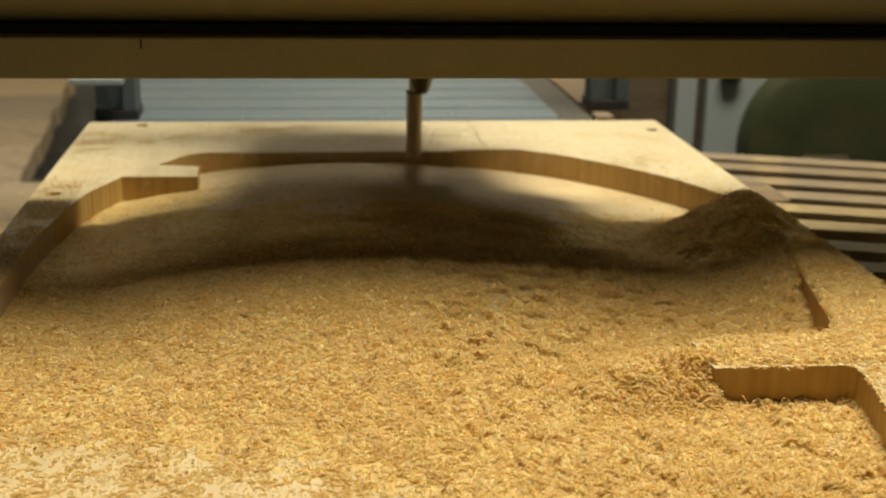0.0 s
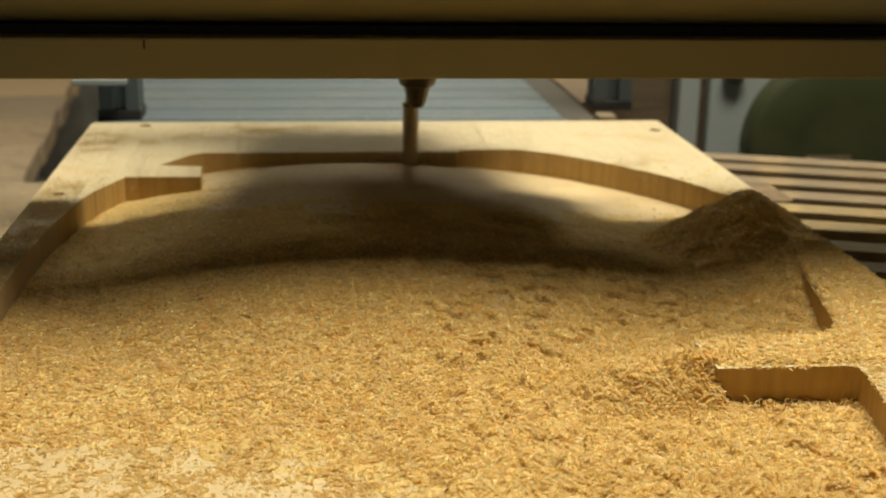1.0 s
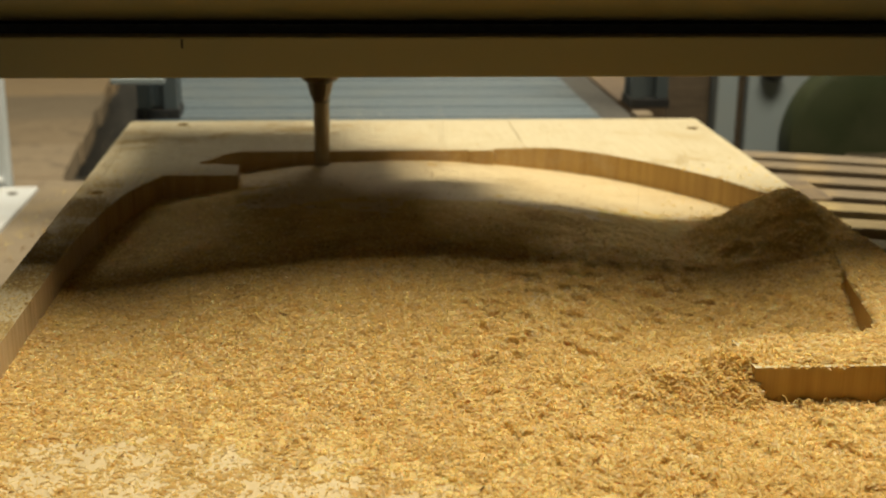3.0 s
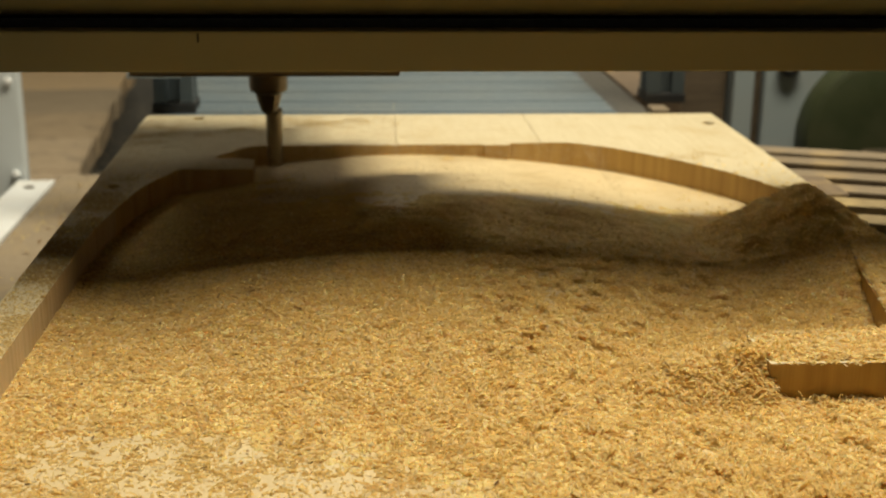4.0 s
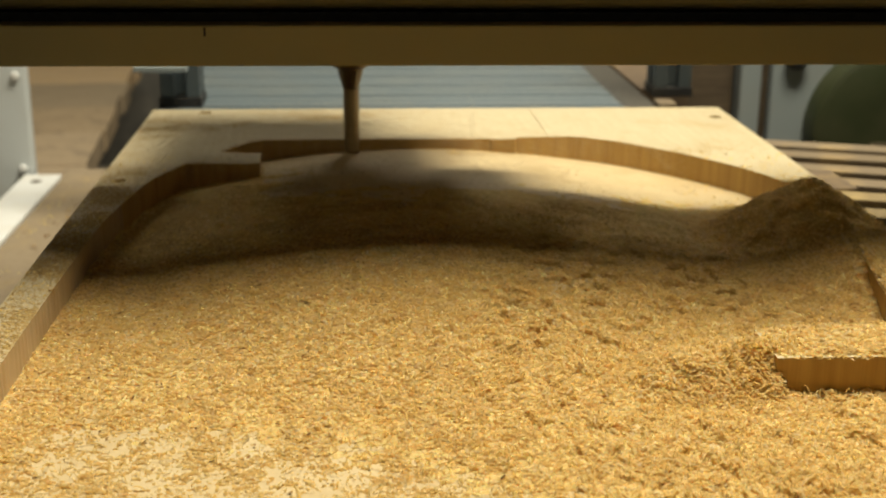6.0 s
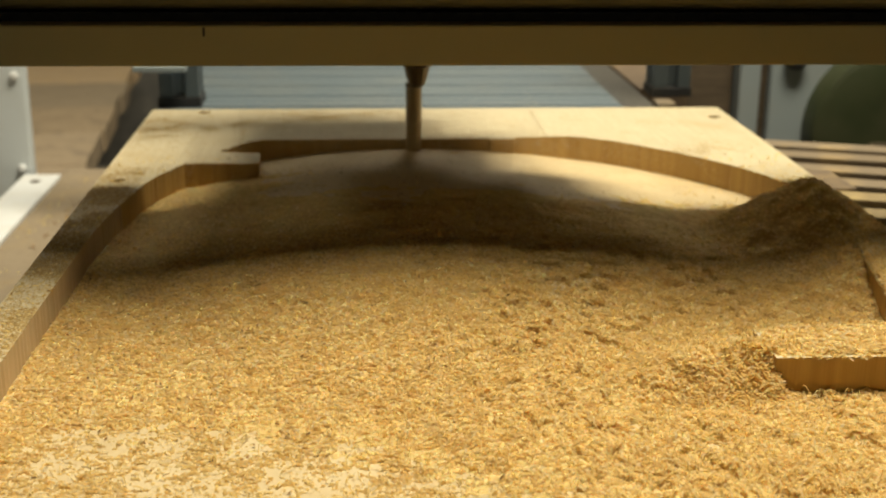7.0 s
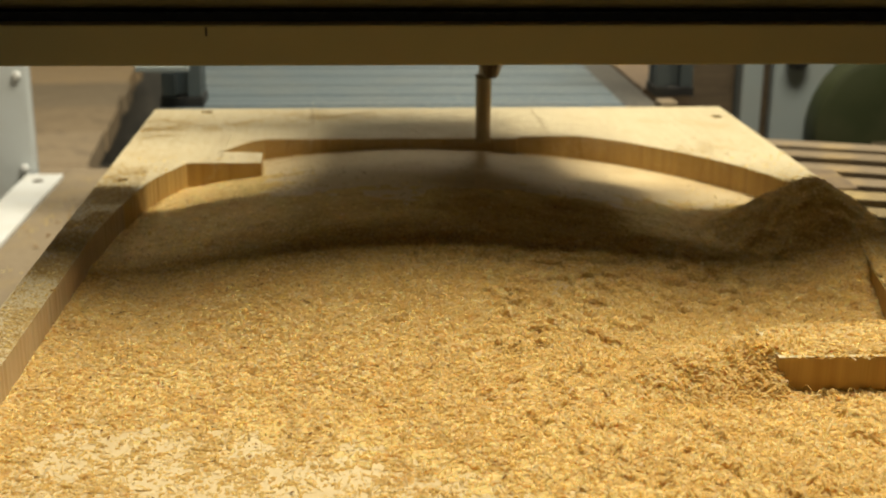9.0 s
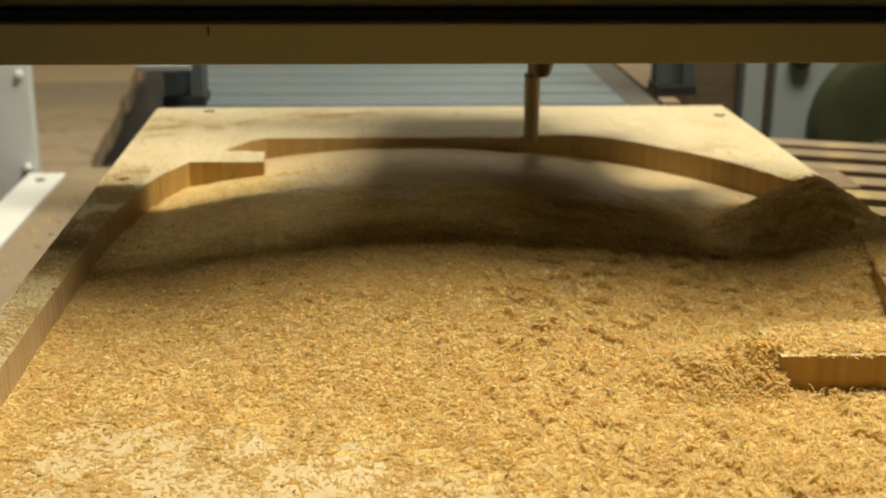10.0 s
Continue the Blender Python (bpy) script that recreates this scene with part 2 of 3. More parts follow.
def heaps(x, y):
    """Absolute height of the sawdust heaps over the board's top."""
    n = value_noise(x, y, 0.012, 5) - 0.5
    dx, dy = x - 0.294, y - 0.784
    fine = value_noise(x, y, 0.0045, 6) - 0.5
    lump = value_noise(x, y, 0.021, 12) - 0.5
    a = 0.0222 - np.sqrt((dx * np.where(dx < 0, 0.56, 0.66)) ** 2 + (dy * np.where(dy > 0, 1.0, 0.40)) ** 2 + 0.00002) + 0.0020 * n + 0.0018 * fine + 0.0019 * lump
    away = np.sqrt(((x - 0.188) * 0.8) ** 2 + ((y - 0.538) * np.where(y < 0.538, 2.2, 1.3)) ** 2 + 0.0001)
    b = 0.0052 - 0.36 * away + (0.005 * n + 0.004 * fine) * (1 - step(0.02, 0.06, away))
    # dust banked up against the right wall, lower towards the tongue
    gap = np.maximum(0.2699 + 0.215 * (y - 0.5796) - x, 0)
    c = -0.0215 + 0.0212 * step(0.575, 0.690, y) - 0.22 * gap - 0.5 * np.maximum(y - 0.79, 0) + 0.0036 * n + 0.002 * fine
    return np.maximum(np.maximum(a, b), c)


def soft_max(a, b, k):
    return 0.5 * (a + b + np.sqrt((a - b) ** 2 + k * k))


def dust_cover(x, y):
    """Where fine dust covers the arched floor: its near slope, the left flank and the foot of the heap."""
    front = 1 - step(0.79, 0.89, y)
    left = (1 - step(-0.10, 0.0, x)) * (1 - step(0.86, 0.97, y))
    foot = step(0.13, 0.21, x) * (1 - step(0.82, 0.90, y))
    return np.maximum(np.maximum(front, left), foot)


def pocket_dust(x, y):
    """Top of the loose chips inside the pocket."""
    flank = 1 - step(-0.105, -0.03, x)
    near = 1 - step(0.66, 0.79 + 0.08 * flank, y)
    thin = step(0.438, 0.560, y + 0.28 * (x + 0.03) + 0.5 * np.maximum(x, 0) + 0.10 * (1 - step(-0.165, -0.125, x)))
    th = near * (-0.0013 + 0.0040 * thin)
    th = th + near * (0.0025 * (value_noise(x, y, 0.0090, 1) - 0.5) * (0.45 + 0.55 * step(-0.02, 0.16, x)) + 0.0012 * (value_noise(x, y, 0.0036, 2) - 0.5))
    # small hollows in the loose chips on the right
    th = th - near * 0.0028 * step(0.66, 0.80, value_noise(x, y, 0.0075, 14)) * step(0.0, 0.10, x) * thin
    patch = 0.0022 * (value_noise(x * 0.45, y, 0.017, 3) - 0.5) + 0.0012 * (value_noise(x, y, 0.006, 13) - 0.5)
    th = th + (1 - near) * (-0.0017 + 0.0030 * dust_cover(x, y) + patch)
    # loose dust fills the dip between the arch and the heap
    th = th + 0.0045 * np.exp(-((x - 0.205) / 0.045) ** 2 - ((y - 0.705) / 0.05) ** 2)
    # the corner before the tongue stays open
    open_corner = 0.036 * step(0.1890, 0.210, x) * (y < 0.562)
    return soft_max(carved(x, y) + th, heaps(x, y) - open_corner + near * 0.002 * (value_noise(x, y, 0.005, 7) - 0.5), 0.0025) - 0.0002


def board_dust(x, y):
    """Top of the dust that lies on the board beside the pocket."""
    strip = step(0.17, 0.22, x) * (1 - step(0.78, 0.88, y))
    left = (1 - step(-0.165, -0.155, x)) * (1 - step(0.56, 0.66, y))
    th = -0.0008 + 0.0021 * strip - 0.001 * left + (0.0016 * strip + 0.0004) * (value_noise(x, y, 0.009, 8) - 0.4) + 0.0008 * (value_noise(x, y, 0.004, 9) - 0.5)
    # dust slopes down to the notch's clean edge
    rim = 0.7 * (y - 0.5265) + 4.0 * np.maximum(0.187 - x, 0)
    return np.minimum(np.maximum(th, heaps(x, y)), np.where(y < 0.545, rim, 1.0))


# ---------------------------------------------------------------- room

def room():
    lo, hi, h = (-2.6, -2.2), (3.0, 4.2), 3.1
    for name, a, b in (("wall_north", (lo[0], hi[1], 0), (hi[0], hi[1] + 0.15, h)), ("wall_south", (lo[0], lo[1] - 0.15, 0), (hi[0], lo[1], h)),
                       ("wall_west", (lo[0] - 0.15, lo[1], 0), (lo[0], hi[1], h)), ("wall_east", (hi[0], lo[1], 0), (hi[0] + 0.15, hi[1], h))):
        tagged(part(name, box(a, b, 0), WALL), "plain grey painted workshop wall", "wall", kind="structure")
    tagged(part("floor", box((lo[0], lo[1], -0.1), (hi[0], hi[1], 0), 0), CONCRETE), "dusty grey concrete workshop floor", "floor", kind="structure")
    tagged(part("ceiling", box((lo[0], lo[1], h), (hi[0], hi[1], h + 0.1), 0), WALL), "plain light workshop ceiling", "ceiling", kind="structure")


room()

# ---------------------------------------------------------------- machine frame and bed

BED = TOP - 0.030


def machine_table():
    t = empty("machine_table")
    tagged(t, "low wooden machine table under the milled board", "table")
    part("tabletop", box((-0.176, 0.02, BED - 0.03), (0.334, 1.020, BED), 0.001), MDF, t, "dusty tan fibreboard spoil board")
    for x in (-0.165, 0.275):
        for y in (0.05, 0.90):
            part("leg", box((x, y, 0), (x + 0.05, y + 0.05, BED - 0.03), 0.002), PLANK, t)
    part("apron", box((-0.114, 0.06, BED - 0.13), (0.27, 0.08, BED - 0.031), 0.002), PLANK, t)
    part("corner_board", box((0.3345, 0.928, BED - 0.03), (0.386, 0.988, BED + 0.0022), 0.001), PINK, t, "reddish tan corner piece")
    return t


machine_table()

DECK = 0.645


def lower_deck():
    t = empty("side_bench")
    tagged(t, "low fibreboard bench beside the machine, strewn with dust", "bench")
    part("top", box((-0.356, 0.20, DECK - 0.03), (-0.225, 1.530, DECK), 0.002), MDF, t, "dusty tan fibreboard top")
    for y in (0.24, 1.46):
        for x in (-0.352, -0.262):
            part("leg", box((x, y, 0), (x + 0.03, y + 0.04, DECK - 0.0305), 0.002), PLANK, t)
    return t


lower_deck()


def side_strip():
    ob = part("side_strip", box((-0.402, 0.20, DECK - 0.045), (-0.3585, 1.4985, DECK + 0.0015), 0.002), WHITE)
    tagged(ob, "long white painted strip beside the low bench", "strip")
    for y in (1.462, 1.05, 0.675):
        part("screw", rod((-0.3800, y, DECK + 0.0015), [(-0.003, 0.006), (0.0009, 0.006), (0.0013, 0.0045)], 14), DARKSTEEL, ob)
    part("support", box((-0.396, 0.25, 0), (-0.3645, 1.41, DECK - 0.0455), 0.002), PLANK, ob)
    return ob


side_strip()


def upright_plate():
    e = empty("machine_side_plate", (-0.63, 1.506, 0))
    tagged(e, "grey metal machine side plate with two bright screws", "machine plate")
    part("plate", box((0, 0, 0), (0.237, 0.018, 1.40), 0.003), PALEGREY, e)
    for z in (0.652, 0.764):
        part("screw", rod((0, 0, 0), [(0, 0.0048), (0.003, 0.0048), (0.0045, 0.0033)], 16), WHITE, e, "bright cap screw").matrix_basis = pose(0.225, 0.0, z, 90, 0, 0)
    part("foot", box((-0.02, -0.03, 0), (0.22, 0.04, 0.02), 0.003), GREY, e)


upright_plate()


def rear_bed():
    e = empty("slotted_bed")
    tagged(e, "grey aluminium slotted bed behind the board", "machine bed")
    y = 1.130
    while y < 1.95:
        # one profile: two lands with a T-slot between them
        ob = part("profile", box((-0.205, y, BED - 0.030), (0.272, y + 0.0590, BED - 0.0035), 0.0004), ALU, e)
        for a, b in ((0.0, 0.0262), (0.0325, 0.0590)):
            part("land", box((-0.205, y + a, BED - 0.0034), (0.272, y + b, BED), 0.0012), ALU, ob)
        y += 0.060
    part("side_rail", box((0.2735, 1.13, BED - 0.05), (0.312, 1.95, BED - 0.004), 0.002), RAIL, e, "dark steel side rail")
    for x in (-0.07, 0.20):
        for yy in (1.16, 1.86):
            part("leg", box((x, yy, 0), (x + 0.05, yy + 0.05, BED - 0.031), 0.002), GREY, e)


rear_bed()


def rear_post(name, x, y, label, base):
    e = empty(name, (x, y, base))
    tagged(e, label, "machine post", group="rear machine posts")
    part("foot", box((-0.0215, -0.0215, 0), (0.0215, 0.0215, 0.010), 0.001), BLACK, e, "black plastic foot")
    bm = bmesh.new()
    for sx in (-1, 1):
        for sy in (-1, 1):
            box((min(sx * 0.006, sx * 0.020), min(sy * 0.006, sy * 0.020), 0.010), (max(sx * 0.006, sx * 0.020), max(sy * 0.006, sy * 0.020), 0.34), 0.001, bm)
    box((-0.012, -0.012, 0.0105), (0.012, 0.012, 0.339), 0.0005, bm)
    part("profile", bm, POST, e, "dark grey slotted aluminium profile")
    return e


bracketed = rear_post("rear_post", -0.1815, 1.298, "dark grey aluminium post on a black plastic foot", BED)
part("bracket", box((-0.042, -0.040, 0.0385), (0.010, -0.0218, 0.0445), 0.001), GREY, bracketed, "grey angle bracket")
rear_post("rear_post", 0.335, 1.345, "dark grey aluminium post on a black plastic foot", BED)


def gantry():
    """The fixed cross beam before the spindle; its lower lip, a dark groove and the upper profile."""
    e = empty("gantry_beam", (0, 0, 0))
    tagged(e, "champagne coloured metal gantry beam with a dark groove", "machine beam")
    y0, z0 = 0.700, TOP + 0.1057
    part("lower_profile", box((-0.60, y0, z0), (0.80, y0 + 0.153, z0 + 0.0225), 0.0012), BEAM, e)
    # a black strip stands in for the shade inside the groove
    part("groove", box((-0.60, y0 + 0.016, z0 + 0.0226), (0.80, y0 + 0.148, z0 + 0.0274), 0), BLACK, e, "recessed groove with its shade as a black strip")
    # the upper profile's lower edge is broadly rounded
    bm = bmesh.new()
    curve = [(y0 - 0.001 + 0.030 * (1 - math.cos(a)), z0 + 0.0275 + 0.052 * (1 - math.sin(a))) for a in np.linspace(0, math.pi / 2, 13)]
    section = [(y0 - 0.001, z0 + 0.40)] + curve + [(y0 + 0.153, z0 + 0.0275), (y0 + 0.153, z0 + 0.40)]
    ends = [[bm.verts.new((x, y, z)) for y, z in section] for x in (-0.60, 0.80)]
    for k in range(len(section)):
        j = (k + 1) % len(section)
        bm.faces.new((ends[0][k], ends[1][k], ends[1][j], ends[0][j]))
    bm.faces.new(list(reversed(ends[0])))
    bm.faces.new(ends[1])
    bmesh.ops.recalc_face_normals(bm, faces=bm.faces)
    smooth(part("upper_profile", bm, BEAM, e))
    part("scratch", box((-0.0850, y0 - 0.0006, z0 + 0.0165), (-0.0838, y0 + 0.001, z0 + 0.0215), 0.0002), BLACK, e, "small dark nick")
    for x in (-0.60, 0.76):
        part("upright", box((x, y0 + 0.004, 0.0), (x + 0.04, y0 + 0.148, z0 - 0.0002), 0.003), BEAM, e)


gantry()

# ---------------------------------------------------------------- the board and its pocket


def circle(cx, cy, r, n=20):
    return [Vector((cx + r * math.cos(2 * math.pi * i / n), cy + r * math.sin(2 * math.pi * i / n))) for i in range(n)]


HOLES = ((-0.1680, 0.8620), (0.3102, 1.0703), (-0.1353, 1.1000))
SEAM = 0.1515


def board():
    e = empty("milled_board", (0, 0, 0))
    tagged(e, "pale solid wood board with a milled pocket and sawdust", "wooden board")
    bm = bmesh.new()
    loops = [[Vector(p) for p in ((LEFT, NEAR), (RIGHT, NEAR), (RIGHT, FAR), (LEFT, FAR))], OUTLINE] + [circle(x, y, 0.0052) for x, y in HOLES]
    depth = [0.030, DEEP + 0.0006] + [0.010] * len(HOLES)
    edges, rings = [], []
    for loop in loops:
        vs = [bm.verts.new((p.x, p.y, TOP)) for p in loop]
        edges += [bm.edges.new((vs[i], vs[(i + 1) % len(vs)])) for i in range(len(vs))]
        rings.append(vs)
    bmesh.ops.triangle_fill(bm, edges=edges, use_beauty=True)
    for f in bm.faces:
        if f.normal.z < 0:
            f.normal_flip()
    for k, (vs, d) in enumerate(zip(rings, depth)):
        low = [bm.verts.new((v.co.x, v.co.y, TOP - d)) for v in vs]
        n = len(vs)
        for i in range(n):
            j = (i + 1) % n
            bm.faces.new((vs[i], low[i], low[j], vs[j]) if k == 0 else (vs[j], low[j], low[i], vs[i]))
        if k == 0:
            bm.faces.new(list(reversed(low)))
        elif k > 1:
            bm.faces.new(low)
    for x in (SEAM - 0.00025, SEAM + 0.00025):
        bmesh.ops.bisect_plane(bm, geom=bm.verts[:] + bm.edges[:] + bm.faces[:], plane_co=(x, 0, 0), plane_no=(1, 0, 0), dist=1e-6)
    slit = [f for f in bm.faces if abs(f.calc_center_median().x - SEAM) < 0.0002 and abs(f.calc_center_median().z - TOP) < 1e-5]
    bmesh.ops.delete(bm, geom=slit, context="FACES_ONLY")
    bm.normal_update()
    for f in bm.faces:
        upright = abs(f.normal.z) < 0.5
        f.material_index = 0 if not upright else 2 if f.calc_center_median().x < -0.155 and f.calc_center_median().y < 0.80 else 1
    frame_mesh = part("frame", bm, BOARD, e, "pale glued wood with fluted pocket walls").data
    frame_mesh.materials.append(CUT)
    frame_mesh.materials.append(SIDECUT)
    # the milled floor
    x = np.arange(-0.166, 0.3141, 0.004)
    y = np.arange(0.27, 1.0, 0.004)
    grid_mesh("pocket_floor", x, y, lambda a, b: carved(a, b), FLOORWOOD, e)
    for cx, cy in HOLES:
        part("screw_head", rod((cx, cy, TOP - 0.0095), [(0, 0.0048), (0.003, 0.0048), (0.0042, 0.0030)], 16), DARKSTEEL, e, "sunk dark screw head")
    return e


def grid_mesh(name, xs, ys, height, mat, parent=None, keep=None):
    gx, gy = np.meshgrid(xs, ys)
    gz = height(gx, gy) + TOP
    ny, nx = gx.shape
    idx = np.arange(nx * ny).reshape(ny, nx)
    quads = np.stack([idx[:-1, :-1], idx[:-1, 1:], idx[1:, 1:], idx[1:, :-1]], -1).reshape(-1, 4)
    if keep is not None:
        k = keep(gx, gy).reshape(-1)
        quads = quads[k[quads].any(1)]
        used = np.zeros(nx * ny, bool)
        used[quads.reshape(-1)] = True
    else:
        used = np.ones(nx * ny, bool)
    remap = np.cumsum(used) - 1
    pts = np.stack([gx, gy, gz], -1).reshape(-1, 3)[used]
    return raw_mesh(name, pts, remap[quads], mat, parent)


def raw_mesh(name, pts, quads, mat, parent=None, flat=False):
    me = bpy.data.meshes.new(name)
    me.vertices.add(len(pts))
    me.vertices.foreach_set("co", pts.astype(np.float32).ravel())
    me.loops.add(quads.size)
    me.loops.foreach_set("vertex_index", quads.astype(np.int32).ravel())
    me.polygons.add(len(quads))
    me.polygons.foreach_set("loop_start", np.arange(0, quads.size, 4, dtype=np.int32))
    me.polygons.foreach_set("use_smooth", np.full(len(quads), not flat))
    me.update(calc_edges=True)
    me.validate()
    me.materials.append(mat)
    ob = new(name, me)
    if parent is not None:
        ob.parent = parent
    return ob


board()


def edge_distance(x, y):
    """How far a place lies from the pocket's outline."""
    best = np.full(x.shape, 9.0)
    for p, q in zip(OUTLINE, OUTLINE[1:] + OUTLINE[:1]):
        d = q - p
        t = np.clip(((x - p.x) * d.x + (y - p.y) * d.y) / max(d.length_squared, 1e-12), 0, 1)
        best = np.minimum(best, (x - p.x - t * d.x) ** 2 + (y - p.y - t * d.y) ** 2)
    return np.sqrt(best)


def sawdust():
    x = np.arange(-0.1625, 0.3145, 0.0014)
    y = np.arange(0.34, 0.9935, 0.0014)
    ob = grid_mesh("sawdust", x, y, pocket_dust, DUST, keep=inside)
    tagged(ob, "golden sawdust bed heaped inside the milled pocket", "sawdust", kind="stuff")
    xb = np.arange(LEFT + 0.0005, RIGHT - 0.0005, 0.0018)
    yb = np.arange(0.34, 1.112, 0.0018)
    drifts = lambda a, b: np.minimum(board_dust(a, b), np.where((a > 0.26) & (b > 0.70), 1.0, 1.5 * edge_distance(a, b) - 0.0014))
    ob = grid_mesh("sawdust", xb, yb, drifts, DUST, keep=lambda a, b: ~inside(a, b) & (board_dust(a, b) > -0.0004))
    tagged(ob, "thin sawdust drifts on the board beside the pocket", "sawdust", kind="stuff")


sawdust()


def shavings(name, count, region, density, size, seed, label, curls=(-0.7, 0.9), tilt=0.12, sunk=0.0005, mat=None, bends=3, level=None):
    """Small curled shavings: each a bent strip of a few quads."""
    rng = np.random.default_rng(seed)
    x = rng.uniform(region[0], region[1], count)
    y = rng.uniform(region[2], region[3], count)
    ins = inside(x, y)
    ok = rng.random(count) < density(x, y, ins)
    x, y, ins = x[ok], y[ok], ins[ok]
    n = len(x)
    if level is None:
        z = np.where(ins, np.maximum(pocket_dust(x, y), carved(x, y)), np.maximum(board_dust(x, y), 0)) + TOP
    else:
        z = np.full(n, level)
    length = rng.uniform(size[0], size[1], n) * rng.choice([0.45, 0.7, 1.0, 1.0, 1.5], n)
    width = rng.uniform(size[2], size[3], n)
    curl = rng.uniform(curls[0], curls[1], n) * rng.choice([-1.0, 1.0, 1.0, 1.0], n)
    turn = rng.uniform(0, 2 * np.pi, n)
    lift = rng.normal(0, tilt, n)
    lean = rng.normal(0, tilt, n)
    k = np.arange(bends + 1) / bends - 0.5
    ang = curl[:, None] * k[None, :]
    r = length[:, None] / np.where(np.abs(curl) < 0.2, 0.2, np.abs(curl))[:, None]
    u = np.where(np.abs(curl)[:, None] < 0.2, length[:, None] * k, r * np.sin(np.abs(ang)) * np.sign(k))
    w = np.where(np.abs(curl)[:, None] < 0.2, 0, -r * (1 - np.cos(ang)) * np.sign(curl)[:, None])
    pts = np.zeros((n, bends + 1, 2, 3))
    for s, side in enumerate((-0.5, 0.5)):
        v = width * side
        px = u * np.cos(lift)[:, None] - w * np.sin(lift)[:, None]
        pz = u * np.sin(lift)[:, None] + w * np.cos(lift)[:, None] + (v * np.sin(lean))[:, None]
        py = np.repeat((v * np.cos(lean))[:, None], bends + 1, 1) * (1 - 0.5 * np.abs(k)[None, :])
        pts[:, :, s, 0] = x[:, None] + px * np.cos(turn)[:, None] - py * np.sin(turn)[:, None]
        pts[:, :, s, 1] = y[:, None] + px * np.sin(turn)[:, None] + py * np.cos(turn)[:, None]
        pts[:, :, s, 2] = z[:, None] + pz
    low = pts[..., 2].min((1, 2))
    pts[..., 2] += (z - low - np.interp(rng.random(n), (0, 1), (0.0001, sunk)))[:, None, None]
    base = (np.arange(n) * 2 * (bends + 1))[:, None, None]
    q = np.array([[2 * i, 2 * i + 2, 2 * i + 3, 2 * i + 1] for i in range(bends)])[None]
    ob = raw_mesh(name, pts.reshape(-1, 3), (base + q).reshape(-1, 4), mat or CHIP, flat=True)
    return tagged(ob, label, "wood shavings", kind="stuff")


def near_density(x, y, ins):
    d = (1 - step(0.62, 0.82, y) * (0.96 - 0.4 * step(0.21, 0.27, x))) * (1 - 0.45 * step(0.02, 0.12, x) * (1 - step(0.55, 0.65, y)))
    bare = step(0.455, 0.515, 0.62 * value_noise(x, y, 0.015, 21) + 0.38 * value_noise(x, y, 0.006, 22)) * (1 - step(0.488, 0.572, y + 0.28 * (x + 0.03) + 0.5 * np.maximum(x, 0) + 0.10 * (1 - step(-0.165, -0.125, x))))
    d = d * (1 - 0.82 * bare)
    # chips lie on the heap and, thinly, on the arch's left flank
    d = np.where(heaps(x, y) > carved(x, y) + 0.0015, 0.9, d)
    flank = (1 - step(-0.11, -0.03, x)) * (1 - step(0.80, 0.93, y)) + 0.5 * (1 - step(0.76, 0.83, y))
    d = np.maximum(d, 0.32 * np.minimum(flank, 1) * step(0.3, 0.65, value_noise(x, y, 0.011, 23)))
    d = d * (1 - 0.9 * step(0.83, 0.88, y) * step(-0.06, 0.0, x) * (heaps(x, y) < carved(x, y)))
    return np.where(ins, d, 0.85 * step(0.17, 0.21, x) * (1 - step(0.76, 0.9, y)) + 0.06)


for count, reach, seed in ((205000, (0.37, 0.72), 31), (60000, (0.72, 0.93), 34)):
    shavings("wood_shavings", count, (LEFT + 0.001, RIGHT - 0.001, *reach), near_density, (0.0016, 0.0038, 0.0008, 0.0017), seed,
             "curled golden wood shavings strewn over the pocket", curls=(0.4, 2.0), tilt=0.15, sunk=0.0009)

shavings("wood_shavings", 90000, (-0.16, RIGHT - 0.004, 0.80, 0.992), lambda x, y, ins: np.where(ins, 0.8 * np.exp(-(edge_distance(x, y) / 0.0022) ** 2), 0), (0.0008, 0.0020, 0.0004, 0.0009), 39,
         "ragged fringe of fine chips along the pocket wall", curls=(0.5, 2.2), tilt=0.3, sunk=0.0004)


def curl_density(x, y, ins):
    """Loose standing curls, thickest in clumps towards the tongue."""
    clump = step(0.40, 0.70, value_noise(x, y, 0.012, 51))
    d = (0.30 + 0.70 * clump) * (0.12 + 0.88 * step(-0.04, 0.12, x)) * (1 - step(0.56, 0.68, y))
    heap = 0.2 * np.exp(-(((x - 0.190) / 0.020) ** 2 + ((y - 0.538) / 0.012) ** 2))
    return np.where(ins, d, 0) + heap


shavings("wood_shavings", 34000, (-0.15, 0.30, 0.37, 0.70), curl_density, (0.0032, 0.0066, 0.0006, 0.0012), 33,
         "large loose wood curls lying in clumps on the chips", curls=(0.8, 2.8), tilt=0.22, sunk=0.0010, bends=4)


shavings("wood_shavings", 1000, (0.150, 0.240, 0.510, 0.57), lambda x, y, ins: np.exp(-(((x - 0.189) / 0.014) ** 2 + ((y - 0.535) / 0.009) ** 2)) * ((y > 0.527) | (x < 0.185)),
         (0.0040, 0.0075, 0.0006, 0.0013), 35, "tangled clump of large wood curls beside the notch", curls=(1.5, 5.0), tilt=0.42, sunk=-0.0035, bends=6)


shavings("wood_shavings", 9000, (-0.14, 0.27, 0.37, 0.66), lambda x, y, ins: np.where(ins, 0.25 + 0.75 * step(-0.08, 0.12, x), 0.1), (0.0045, 0.0095, 0.0003, 0.0006), 36,
         "thin pale thread-like shavings on the chips", curls=(0.6, 3.2), tilt=0.25, sunk=0.0006, bends=6)


